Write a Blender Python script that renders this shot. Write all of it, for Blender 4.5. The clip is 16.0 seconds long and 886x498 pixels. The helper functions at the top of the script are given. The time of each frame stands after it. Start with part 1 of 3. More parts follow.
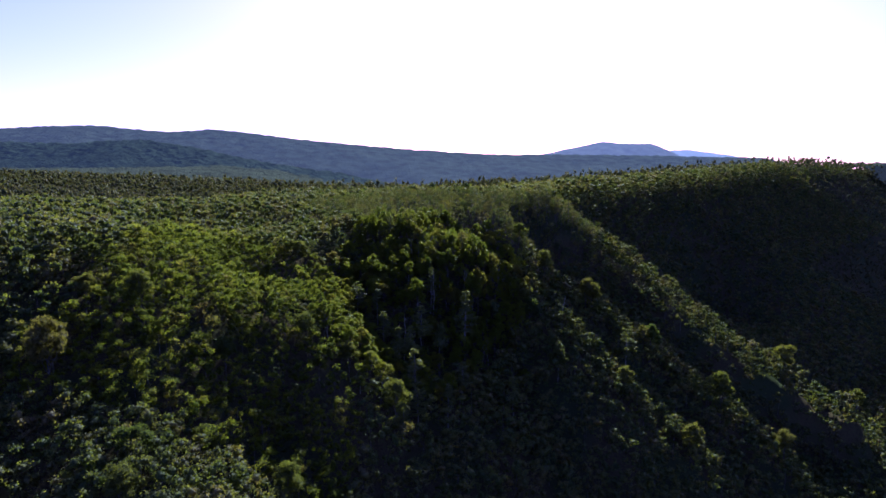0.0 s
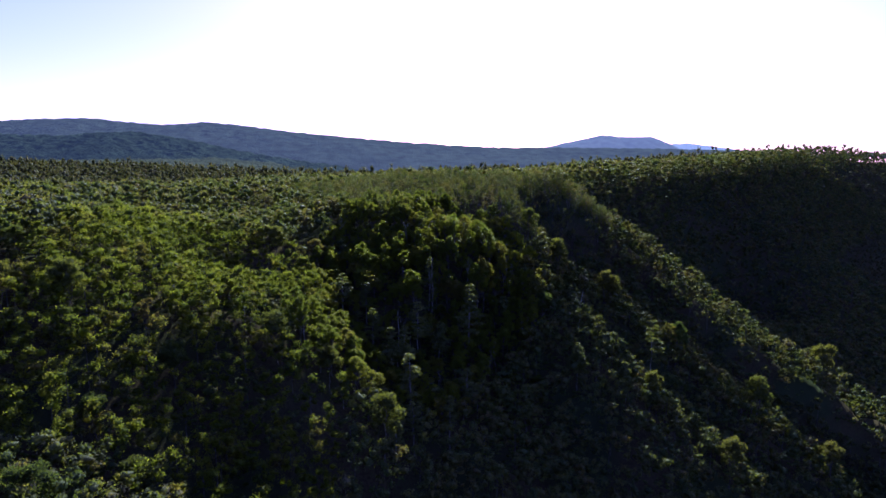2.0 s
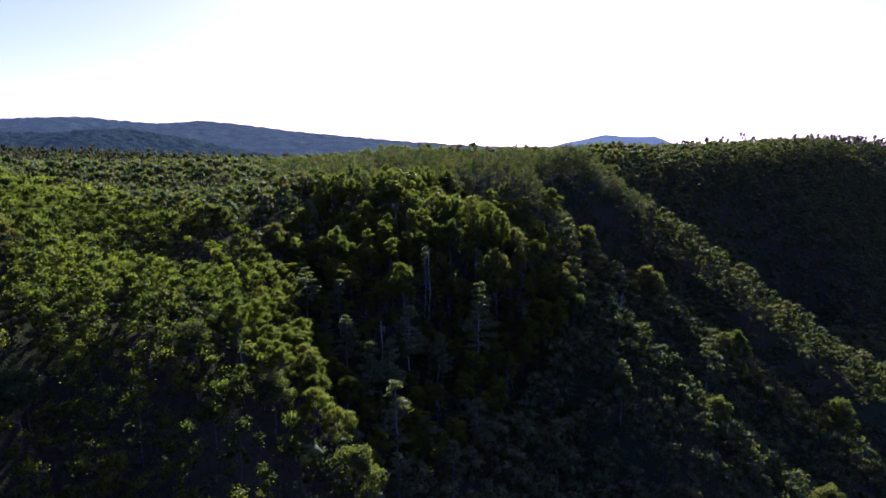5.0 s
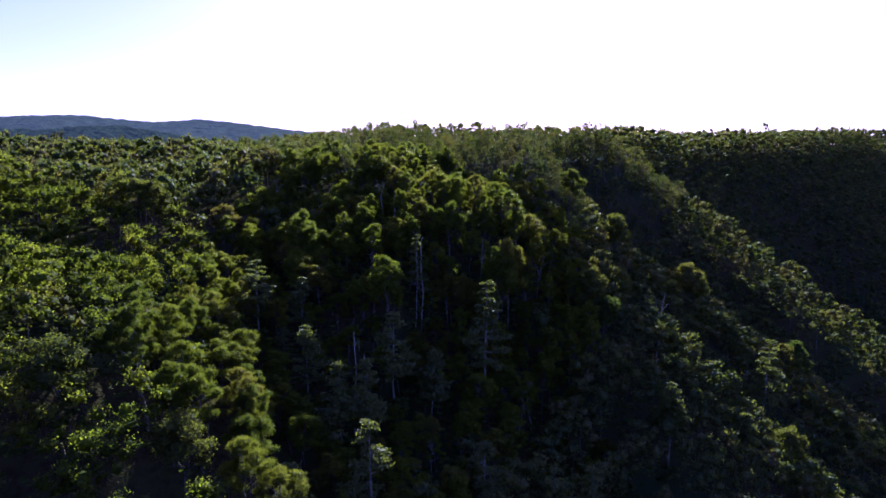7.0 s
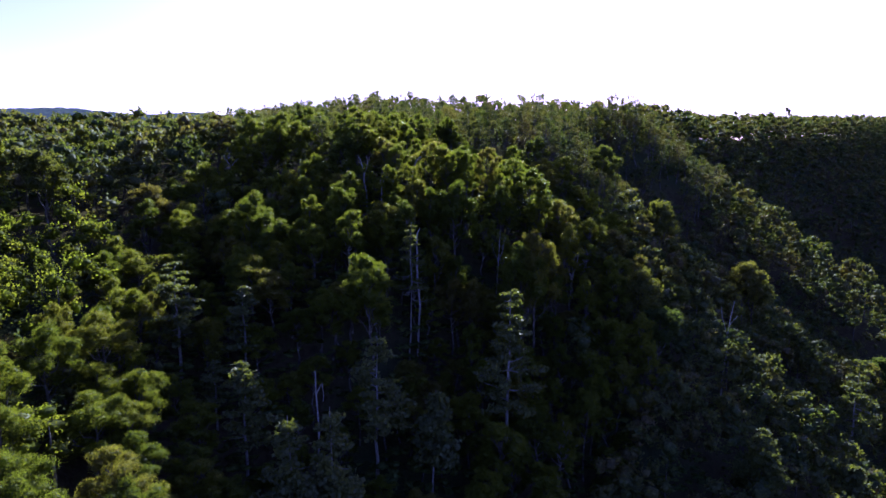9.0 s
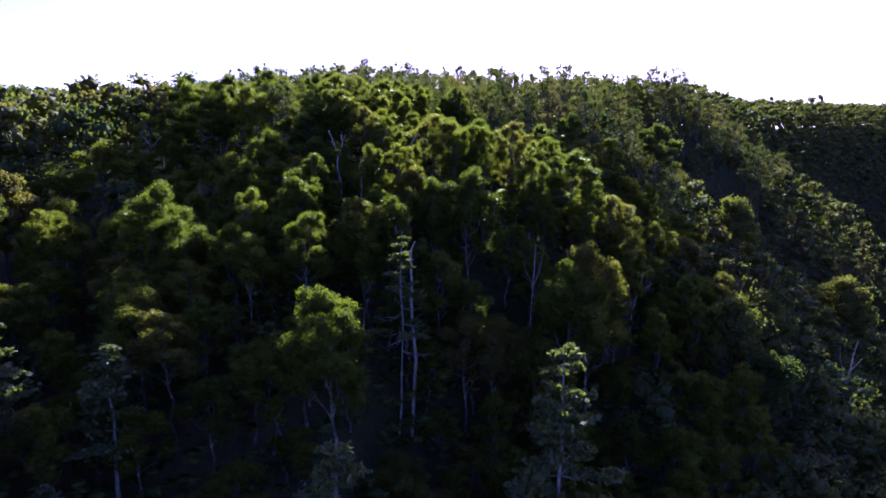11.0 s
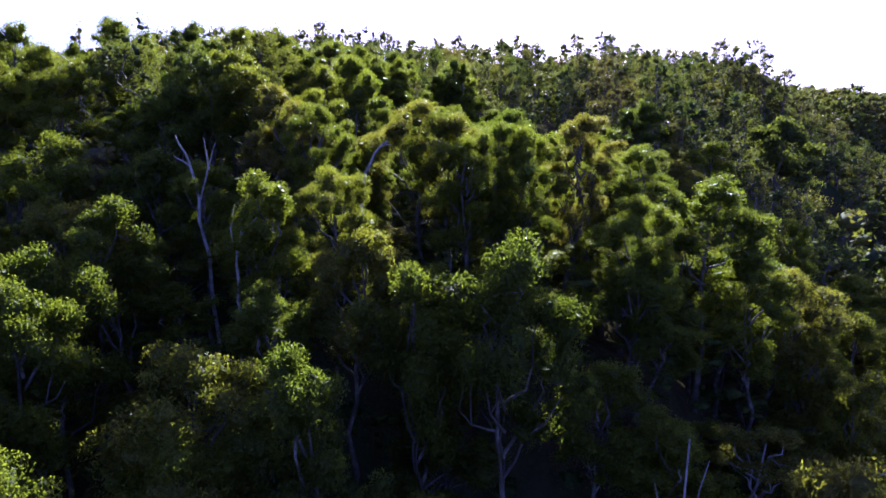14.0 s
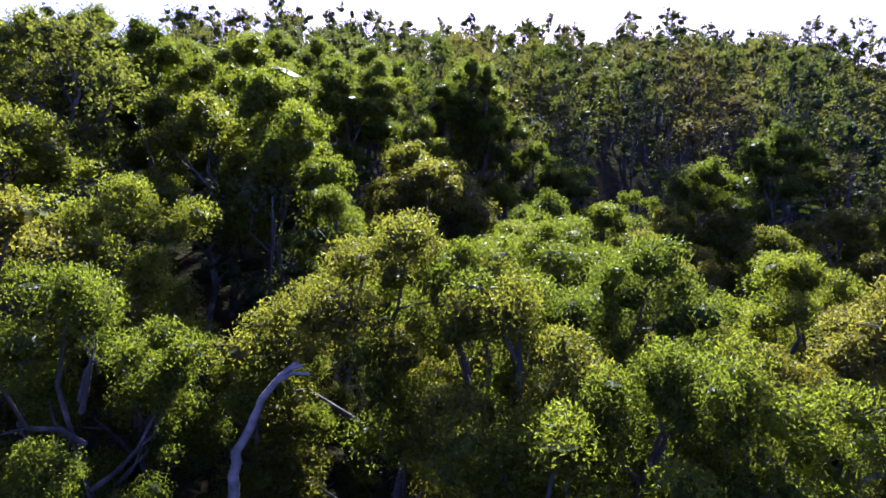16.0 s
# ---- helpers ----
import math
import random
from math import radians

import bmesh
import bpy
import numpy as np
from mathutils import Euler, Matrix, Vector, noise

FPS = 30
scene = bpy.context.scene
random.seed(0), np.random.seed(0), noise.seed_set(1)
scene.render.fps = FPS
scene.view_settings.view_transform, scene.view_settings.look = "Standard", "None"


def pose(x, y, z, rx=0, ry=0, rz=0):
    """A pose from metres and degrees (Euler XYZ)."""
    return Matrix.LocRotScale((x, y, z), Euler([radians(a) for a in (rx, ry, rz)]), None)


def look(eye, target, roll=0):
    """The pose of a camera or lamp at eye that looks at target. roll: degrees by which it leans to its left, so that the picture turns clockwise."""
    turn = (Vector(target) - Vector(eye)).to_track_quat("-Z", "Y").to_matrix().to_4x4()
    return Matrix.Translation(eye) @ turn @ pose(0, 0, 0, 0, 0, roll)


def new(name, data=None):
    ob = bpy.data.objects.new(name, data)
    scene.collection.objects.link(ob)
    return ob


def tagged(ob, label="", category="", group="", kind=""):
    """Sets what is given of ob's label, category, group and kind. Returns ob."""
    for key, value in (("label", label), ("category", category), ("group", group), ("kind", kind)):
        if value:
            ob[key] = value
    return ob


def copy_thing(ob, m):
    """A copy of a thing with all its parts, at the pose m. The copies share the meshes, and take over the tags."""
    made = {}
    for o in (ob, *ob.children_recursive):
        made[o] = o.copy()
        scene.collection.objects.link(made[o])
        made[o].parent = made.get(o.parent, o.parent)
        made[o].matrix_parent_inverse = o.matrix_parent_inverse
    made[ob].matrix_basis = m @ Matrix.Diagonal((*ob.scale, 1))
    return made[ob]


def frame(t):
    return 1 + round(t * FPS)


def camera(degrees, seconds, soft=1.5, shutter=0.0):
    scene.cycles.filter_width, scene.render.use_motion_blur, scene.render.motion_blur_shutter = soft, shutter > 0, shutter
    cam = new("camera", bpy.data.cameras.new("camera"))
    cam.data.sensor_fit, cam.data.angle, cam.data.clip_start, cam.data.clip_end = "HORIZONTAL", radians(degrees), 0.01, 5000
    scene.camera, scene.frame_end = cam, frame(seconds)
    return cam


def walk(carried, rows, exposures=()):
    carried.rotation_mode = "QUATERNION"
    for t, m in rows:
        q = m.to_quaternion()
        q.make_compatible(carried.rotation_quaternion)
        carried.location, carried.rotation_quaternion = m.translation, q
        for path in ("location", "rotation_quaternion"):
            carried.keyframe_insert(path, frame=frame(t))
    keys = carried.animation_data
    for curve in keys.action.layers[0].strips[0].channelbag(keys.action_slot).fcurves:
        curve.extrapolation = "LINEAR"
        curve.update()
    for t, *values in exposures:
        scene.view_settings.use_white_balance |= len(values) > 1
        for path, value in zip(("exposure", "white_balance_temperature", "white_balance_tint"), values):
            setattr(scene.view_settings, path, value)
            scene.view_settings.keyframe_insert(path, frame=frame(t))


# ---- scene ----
cam = camera(72.0, 16.0, soft=1.6)
METRES, EYE, TILT, LEAN, TURN = 300.0, 150.0, -8.0, 0.0, 0.0
ROWS = [
    (0.0, -0.00000, 0.00000, 0.00000, 0.000, 0.000, 0.000),
    (0.5, -0.00062, 0.03293, -0.00304, -0.032, -0.175, -0.018),
    (1.0, -0.00102, 0.06585, -0.00572, -0.055, -0.306, 0.042),
    (1.5, -0.00144, 0.09850, -0.00829, -0.107, -0.383, 0.094),
    (2.0, -0.00217, 0.13102, -0.01125, -0.145, -0.446, 0.059),
    (2.5, -0.00283, 0.16332, -0.01446, -0.169, -0.435, 0.106),
    (3.0, -0.00336, 0.19529, -0.01731, -0.191, -0.402, 0.123),
    (3.5, -0.00352, 0.22734, -0.01982, -0.202, -0.381, 0.059),
    (4.0, -0.00384, 0.25999, -0.02226, -0.214, -0.318, 0.106),
    (4.2, -0.00391, 0.27310, -0.02326, -0.213, -0.319, 0.125),
    (6.3, 0.00299, 0.41902, -0.03549, 0.063, -0.048, -0.038),
    (6.5, 0.00273, 0.43233, -0.03626, 0.037, -0.037, -0.058),
    (7.0, 0.00170, 0.46532, -0.03822, -0.037, -0.085, -0.081),
    (7.5, -0.00010, 0.49796, -0.03948, -0.171, -0.213, -0.076),
    (8.0, -0.00126, 0.53045, -0.03915, -0.210, -0.302, -0.077),
    (8.5, -0.00223, 0.56263, -0.03841, -0.312, -0.422, -0.048),
    (9.0, -0.00265, 0.59458, -0.03769, -0.385, -0.551, -0.020),
    (9.2, -0.00283, 0.60730, -0.03736, -0.409, -0.616, -0.019),
    (11.3, -0.00443, 0.73425, -0.02596, -0.193, -1.189, -0.173),
    (11.5, -0.00448, 0.74527, -0.02444, -0.214, -1.213, -0.191),
    (12.0, -0.00473, 0.77229, -0.02062, -0.377, -1.156, -0.065),
    (12.5, -0.00499, 0.79880, -0.01671, -0.842, -1.217, 0.002),
    (13.0, -0.00518, 0.82497, -0.01224, -1.106, -1.306, 0.029),
    (13.5, -0.00505, 0.85062, -0.00605, -1.038, -1.510, 0.027),
    (14.0, -0.00465, 0.87660, 0.00192, -1.026, -1.763, 0.148),
    (14.5, -0.00476, 0.90183, 0.00997, -1.050, -2.070, 0.220),
    (15.0, -0.00522, 0.92663, 0.01826, -1.126, -2.608, 0.287),
    (15.5, -0.00545, 0.95135, 0.02656, -1.112, -3.229, 0.226),
    (16.0, -0.00437, 0.97500, 0.03521, -0.633, -3.914, 0.271),
]
EXPOSURES = [(0.0, 1.35, 4950, 12), (4.0, 1.4, 4950, 12), (7.0, 1.5, 4950, 12), (9.0, 1.65, 4950, 12), (12.5, 2.0, 5050, 12), (14.5, 2.05, 5100, 12), (16.0, 2.05, 5150, 12)]
walk(cam, [(t, pose(0, 0, EYE, TILT, LEAN, TURN) @ pose(METRES * x, METRES * y, METRES * z, 90 + pitch, roll, yaw)) for t, x, y, z, yaw, pitch, roll in ROWS], EXPOSURES)

# ---- light: a low sun ahead of the camera, clear sky ----
SUN_HEIGHT, SUN_TURN = radians(28.5), radians(7.0)
world = bpy.data.worlds.new("sky")
scene.world = world
world.use_nodes = True
wn = world.node_tree
sky = wn.nodes.new("ShaderNodeTexSky")
sky.sky_type, sky.sun_disc = "NISHITA", False
sky.sun_elevation, sky.sun_rotation = SUN_HEIGHT, SUN_TURN
sky.altitude, sky.air_density, sky.dust_density, sky.ozone_density = 400.0, 1.0, 0.9, 6.0
hue = wn.nodes.new("ShaderNodeMix")
hue.data_type, hue.blend_type = "RGBA", "MULTIPLY"
hue.inputs[0].default_value, hue.inputs[7].default_value = 1.0, (1.38, 0.80, 1.13, 1)
wn.links.new(sky.outputs[0], hue.inputs[6])
wn.links.new(hue.outputs[2], wn.nodes["Background"].inputs[0])
wn.nodes["Background"].inputs[1].default_value = 0.082
sun = new("sun", bpy.data.lights.new("sun", "SUN"))
sun.data.energy, sun.data.angle, sun.data.color = 4.6, radians(0.6), (1.0, 0.91, 0.74)
to_sun = Vector((math.sin(SUN_TURN) * math.cos(SUN_HEIGHT), math.cos(SUN_TURN) * math.cos(SUN_HEIGHT), math.sin(SUN_HEIGHT)))
sun.matrix_world = look((0, 0, 600), Vector((0, 0, 600)) - to_sun)

# ---- materials ----


def material(name, roughness=0.8, specular=0.3):
    m = bpy.data.materials.new(name)
    m.use_nodes = True
    n = m.node_tree
    b = n.nodes["Principled BSDF"]
    b.inputs["Roughness"].default_value = roughness
    b.inputs["Specular IOR Level"].default_value = specular
    return m, n, b


def ramp(n, source, stops):
    r = n.nodes.new("ShaderNodeValToRGB")
    while len(r.color_ramp.elements) < len(stops):
        r.color_ramp.elements.new(0.5)
    for e, (at, colour) in zip(r.color_ramp.elements, stops):
        e.position, e.color = at, (*colour, 1)
    n.links.new(source, r.inputs[0])
    return r.outputs[0]


def noise_of(n, scale, detail=3.0, coords="Object"):
    c = n.nodes.new("ShaderNodeTexCoord")
    t = n.nodes.new("ShaderNodeTexNoise")
    t.inputs["Scale"].default_value, t.inputs["Detail"].default_value = scale, detail
    n.links.new(c.outputs[coords], t.inputs["Vector"])
    return t.outputs["Fac"]


def mixed(n, a, b, fac, blend="MIX"):
    m = n.nodes.new("ShaderNodeMix")
    m.data_type, m.blend_type = "RGBA", blend
    for socket, v in ((m.inputs[0], fac), (m.inputs[6], a), (m.inputs[7], b)):
        if isinstance(v, bpy.types.NodeSocket):
            n.links.new(v, socket)
        else:
            socket.default_value = v if isinstance(v, float) else (*v, 1)
    return m.outputs[2]


def bumped(n, b, fac, strength, distance):
    u = n.nodes.new("ShaderNodeBump")
    u.inputs["Strength"].default_value, u.inputs["Distance"].default_value = strength, distance
    n.links.new(fac, u.inputs["Height"])
    n.links.new(u.outputs[0], b.inputs["Normal"])


def foliage(name, stops, patch, grain, glow=0.5, by_object=True, roughness=0.55, specular=0.22):
    """Leaves: a leaf-by-leaf and a tree-by-tree change of green, and light that comes through the blade."""
    m, n, b = material(name, roughness, specular)
    geo = n.nodes.new("ShaderNodeNewGeometry")
    if by_object:
        tree = n.nodes.new("ShaderNodeObjectInfo").outputs["Random"]
    else:
        tree = ramp(n, noise_of(n, patch, 1.5), [(0.33, (0, 0, 0)), (0.67, (1, 1, 1))])
    leaf = geo.outputs["Random Per Island"]
    tone = ramp(n, tree, stops)
    lift = ramp(n, leaf, [(0.0, (0.80, 0.80, 0.80)), (0.8, (1.0, 1.0, 1.0)), (1.0, (1.18, 1.15, 1.05))])
    colour = mixed(n, mixed(n, tone, lift, 1.0, "MULTIPLY"), ramp(n, noise_of(n, grain, 4.0), [(0.36, (0.55, 0.58, 0.55)), (0.62, (1.15, 1.12, 1.05))]), 1.0, "MULTIPLY")
    n.links.new(colour, b.inputs["Base Color"])
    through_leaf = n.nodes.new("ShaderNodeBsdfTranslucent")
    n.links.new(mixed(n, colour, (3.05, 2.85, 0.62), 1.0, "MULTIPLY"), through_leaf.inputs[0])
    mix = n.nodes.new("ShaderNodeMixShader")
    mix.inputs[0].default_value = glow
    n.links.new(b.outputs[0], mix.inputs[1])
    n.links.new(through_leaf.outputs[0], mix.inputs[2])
    n.links.new(mix.outputs[0], n.nodes["Material Output"].inputs[0])
    return m


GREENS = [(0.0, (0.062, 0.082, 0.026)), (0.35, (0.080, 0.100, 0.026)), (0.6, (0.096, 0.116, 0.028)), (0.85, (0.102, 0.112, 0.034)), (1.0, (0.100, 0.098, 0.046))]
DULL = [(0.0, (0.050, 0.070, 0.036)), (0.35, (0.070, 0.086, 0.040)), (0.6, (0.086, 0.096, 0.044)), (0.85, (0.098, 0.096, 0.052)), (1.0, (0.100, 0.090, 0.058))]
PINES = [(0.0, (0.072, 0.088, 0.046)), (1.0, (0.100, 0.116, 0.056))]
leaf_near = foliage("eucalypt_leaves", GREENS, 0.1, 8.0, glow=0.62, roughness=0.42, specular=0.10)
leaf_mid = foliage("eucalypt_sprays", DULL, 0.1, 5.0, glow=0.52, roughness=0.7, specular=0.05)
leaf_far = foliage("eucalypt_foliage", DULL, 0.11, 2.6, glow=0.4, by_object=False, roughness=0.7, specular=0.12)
# forest foliage again, its sunlit look put in by brighter greens and more glow
leaf_sunlit_slope = foliage("sunlit_slope_foliage", GREENS, 0.11, 2.6, glow=0.62, by_object=False, roughness=0.7, specular=0.08)
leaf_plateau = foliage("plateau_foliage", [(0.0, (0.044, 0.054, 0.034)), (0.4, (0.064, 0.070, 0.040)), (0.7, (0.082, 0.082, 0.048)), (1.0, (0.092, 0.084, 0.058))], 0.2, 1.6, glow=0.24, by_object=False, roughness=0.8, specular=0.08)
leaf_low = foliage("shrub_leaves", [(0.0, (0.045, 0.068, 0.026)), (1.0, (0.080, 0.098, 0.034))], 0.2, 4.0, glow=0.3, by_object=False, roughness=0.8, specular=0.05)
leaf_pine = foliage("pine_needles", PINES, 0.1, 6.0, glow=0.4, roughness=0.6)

bark, n, b = material("eucalypt_bark", 0.75, 0.2)
patches = ramp(n, noise_of(n, 1.6, 5.0), [(0.35, (0.05, 0.044, 0.038)), (0.55, (0.10, 0.09, 0.08)), (0.75, (0.26, 0.245, 0.225))])
n.links.new(mixed(n, patches, ramp(n, noise_of(n, 18.0, 3.0), [(0.3, (0.7, 0.7, 0.7)), (0.7, (1.1, 1.1, 1.1))]), 1.0, "MULTIPLY"), b.inputs["Base Color"])
bumped(n, b, noise_of(n, 9.0, 5.0), 0.5, 0.03)

pale_bark, n, b = material("pale_bark", 0.7, 0.25)
n.links.new(ramp(n, noise_of(n, 1.3, 5.0), [(0.3, (0.09, 0.08, 0.07)), (0.5, (0.18, 0.17, 0.155)), (0.7, (0.32, 0.30, 0.28))]), b.inputs["Base Color"])
bumped(n, b, noise_of(n, 9.0, 5.0), 0.4, 0.02)

pine_bark, n, b = material("pine_bark", 0.85, 0.2)
n.links.new(ramp(n, noise_of(n, 2.2, 5.0), [(0.3, (0.10, 0.09, 0.08)), (0.7, (0.27, 0.26, 0.24))]), b.inputs["Base Color"])
bumped(n, b, noise_of(n, 12.0, 5.0), 0.6, 0.03)

dead_wood, n, b = material("dead_wood", 0.8, 0.2)
n.links.new(ramp(n, noise_of(n, 3.0, 6.0), [(0.3, (0.14, 0.13, 0.115)), (0.7, (0.34, 0.32, 0.30))]), b.inputs["Base Color"])
bumped(n, b, noise_of(n, 20.0, 4.0), 0.5, 0.02)

soil, n, b = material("forest_floor", 1.0, 0.0)
litter = ramp(n, noise_of(n, 0.9, 6.0), [(0.3, (0.030, 0.026, 0.016)), (0.55, (0.060, 0.050, 0.028)), (0.75, (0.040, 0.055, 0.018))])
n.links.new(mixed(n, litter, (0.034, 0.042, 0.020), ramp(n, noise_of(n, 0.03, 3.0), [(0.45, (0, 0, 0)), (0.6, (1, 1, 1))])), b.inputs["Base Color"])
bumped(n, b, noise_of(n, 2.5, 6.0), 0.8, 0.3)


def distant(name, colour, haze_glow, strength):
    """Far ranges: forest colour, with a faint bluish emission put in for the haze."""
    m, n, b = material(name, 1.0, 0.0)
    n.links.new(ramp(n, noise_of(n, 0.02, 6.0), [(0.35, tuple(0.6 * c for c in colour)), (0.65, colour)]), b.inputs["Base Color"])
    # haze is a glow of the slopes themselves, the same at every depth
    b.inputs["Emission Color"].default_value = (*haze_glow, 1)
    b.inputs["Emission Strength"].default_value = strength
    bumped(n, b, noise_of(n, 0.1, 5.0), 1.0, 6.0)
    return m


# the far canopy gets a weak glow of the same sort in place of haze
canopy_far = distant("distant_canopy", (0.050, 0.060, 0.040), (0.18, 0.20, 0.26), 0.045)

# ---- the lie of the land ----
# Along the crest runs s, down the face runs p; the crest bends through (52, 385).
CREST_LUMPS = [  # s, p, half-length along s and p, height: swells and hollows of the crest and the plateau
    (-150, 15, 22, 28, -9.1), (-165, -50, 60, 45, -13.6), (-156, -264, 120, 120, -10.6), (-60, -5, 40, 20, -3.0), (-8, -2, 18, 16, 3.5), (-28, -4, 20, 18, 4.8), (50, -4, 30, 22, 2.1), (-128, 3, 14, 10, -3.3), (85, 0, 35, 16, 5.0), (-185, 15, 18, 22, -12.7), (-40, 8, 30, 14, -3.8), (-45, -55, 45, 35, 5.7), (25, -25, 40, 30, 4.3), (110, -20, 40, 30, 3.2), (200, -5, 70, 30, 2.6), (820, 0, 170, 150, -8.0), (-120, 10, 22, 14, -10.5)]
FACE_LUMPS = [  # the same, down the face and along its foot
    (-262, 110, 35, 45, 25.6), (-235, 50, 25, 30, 9.3), (-185, 75, 22, 30, 9.5), (-82, 36, 13, 13, 15.8), (-60, 46, 12, 12, 3.2), (-134, 26, 14, 11, 2.4), (-127, 38, 14, 9, 7.9), (205, 62, 55, 36, -45.7), (-245, 150, 40, 40, 31.1), (-122, 38, 14, 20, -3.5), (-192, 45, 22, 24, 9.7), (-58, 28, 16, 14, 8.0), (-20, 35, 22, 18, -6.4)]
SPURS = [  # lines of (s, p, height) down the face
    [(-104, 22, 11.7), (-96, 46, 4.9), (-78, 60, 12.9), (-72, 84, 14.9), (-74, 120, 14.1)],
    [(-40, 18, 17.9), (-36, 45, 15.0), (-15, 58, 13.0), (5, 84, 9.0), (25, 119, 12.0), (36, 150, 14.0)],
    [(-54, 54, 11.9), (-46, 100, 12.2), (-34, 132, 12.0)],
    [(15, 8, 16.0), (30, 19, 18.6), (58, 32, 19.7), (65, 53, 25.3), (68, 76, 28.8), (80, 102, 29.9), (97, 131, 36.6), (111, 161, 33.0)]]


def soft_over(v, w):
    return np.maximum(v, 0) + w * np.exp(-np.abs(v) / w) * 0.5


def along(x, y):
    return 0.741 * (x - 52) + 0.671 * (y - 385), 0.671 * (x - 52) - 0.741 * (y - 385)


def ridge(s, p, line, width):
    """A rounded spur: height along a bent line, falling off to both sides."""
    best, rise = np.full(np.shape(s), 1e9), np.zeros(np.shape(s))
    for (s0, p0, h0), (s1, p1, h1) in zip(line[:-1], line[1:]):
        ds, dp = s1 - s0, p1 - p0
        t = np.clip(((s - s0) * ds + (p - p0) * dp) / (ds * ds + dp * dp), 0, 1)
        d = np.hypot(s - s0 - t * ds, p - p0 - t * dp)
        rise = np.where(d < best, h0 + (h1 - h0) * t, rise)
        best = np.minimum(best, d)
    return rise * np.exp(-(best / width) ** 2)


def treetops(x, y):
    """Height of the closed canopy over the plan."""
    x, y = np.asarray(x, float), np.asarray(y, float)
    s, q = along(x, y)
    back = 1 / (1 + np.exp(-np.clip((s - 62) / 16, -40, 40)))
    p = q + 24 * back  # past its bend the crest stands farther back
    z = 130 + 0.048 * soft_over(np.minimum(s, 700) - 50, 25) - 0.77 * soft_over(np.minimum(p, 165), 10)
    z = z - 14.0 * (1 - np.exp(-np.maximum(p, 0) / 32)) / (1 + np.exp(-np.clip((s + 110) / 10, -40, 40)))
    z = z - 0.19 * soft_over(np.minimum(p, 260) - 175, 5) + 0.22 * soft_over(p - 330, 20)
    z = z + 0.026 / (1 + np.exp(np.clip((x + 150) / 60, -40, 40))) * soft_over(np.minimum(-p, 400), 20)
    z = z - 0.16 / (1 + np.exp(np.clip(-(x + 330) / 130, -40, 40))) * soft_over(np.minimum(y, 1000) - 0.55 * np.clip(x, 0, 600) - 640, 40)
    z = z - 0.05 / (1 + np.exp(np.clip(-(x + 480) / 80, -40, 40))) * soft_over(np.minimum(y, 1700) - 1050, 40)
    z = z - 8.0 * (1 - np.exp(-np.maximum(p, 0) / 14)) / (1 + np.exp(-np.clip((s + 5) / 12, -40, 40)))
    z = z - 0.028 * soft_over(np.minimum(-p, 220) - 12, 6) / (1 + np.exp(-np.clip((s - 70) / 25, -40, 40)))
    for bs, bp, ws, wp, h in CREST_LUMPS + FACE_LUMPS:
        z = z + h * np.exp(-((s - bs) / ws) ** 2 - ((p - bp) / wp) ** 2)
    for line, width in zip(SPURS, (19.0, 13.0, 13.0, 11.5)):
        z = z + ridge(s, q, line, width)
    return z + 1.6 * back


def gully(x, y):
    """1 in the pine gully, where the wood is low between the tall trunks."""
    s, p = along(np.asarray(x, float), np.asarray(y, float))
    return np.exp(-((s + 140) / 20) ** 2 - ((p - 54) / 24) ** 2)


def lie(x, y):
    return treetops(x, y) - 16.0 - 3.0 * gully(x, y)


# ---- mesh helpers ----


def mesh_of(name, verts, quads, mat, smooth=False):
    verts, quads = np.asarray(verts, np.float32).reshape(-1, 3), np.asarray(quads, np.int32).reshape(-1, 4)
    me = bpy.data.meshes.new(name)
    me.vertices.add(len(verts))
    me.vertices.foreach_set("co", verts.ravel())
    me.loops.add(quads.size)
    me.loops.foreach_set("vertex_index", quads.ravel())
    me.polygons.add(len(quads))
    me.polygons.foreach_set("loop_start", np.arange(0, quads.size, 4, dtype=np.int32))
    me.polygons.foreach_set("use_smooth", np.full(len(quads), smooth))
    me.materials.append(mat)
    me.update(calc_edges=True)
    return me


def part(name, mesh, parent, label=""):
    ob = new(name, mesh)
    ob.parent = parent
    return tagged(ob, label)


def joined(pieces):
    verts, quads, at = [], [], 0
    for v, q in pieces:
        verts.append(v), quads.append(q + at)
        at += len(v)
    return np.concatenate(verts), np.concatenate(quads)


def tube(points, radii, sides=6):
    """A tapered limb along a line of points."""
    points, radii = np.asarray(points, float), np.asarray(radii, float)
    ways = np.gradient(points, axis=0)
    ways /= np.linalg.norm(ways, axis=1)[:, None] + 1e-9
    side = np.cross(ways, (0.31, 0.95, 0.05))
    side /= np.linalg.norm(side, axis=1)[:, None] + 1e-9
    up = np.cross(ways, side)
    a = np.linspace(0, 2 * np.pi, sides, endpoint=False)
    rings = points[:, None] + radii[:, None, None] * (np.cos(a)[None, :, None] * side[:, None] + np.sin(a)[None, :, None] * up[:, None])
    k, i = np.meshgrid(np.arange(len(points) - 1), np.arange(sides), indexing="ij")
    j = (i + 1) % sides
    quads = np.stack([k * sides + i, k * sides + j, (k + 1) * sides + j, (k + 1) * sides + i], -1).reshape(-1, 4)
    return rings.reshape(-1, 3), quads


def bend(rng, a, b, n=5, sway=0.08, sag=0.0):
    """A crooked line from a to b."""
    a, b = np.asarray(a, float), np.asarray(b, float)
    t = np.linspace(0, 1, n)[:, None]
    size = np.linalg.norm(b - a)
    off = rng.normal(0, sway * size, (n, 3)) * np.sin(np.pi * t)
    return a + (b - a) * t + off + np.array([0, 0, sag * size]) * (np.sin(np.pi * t))


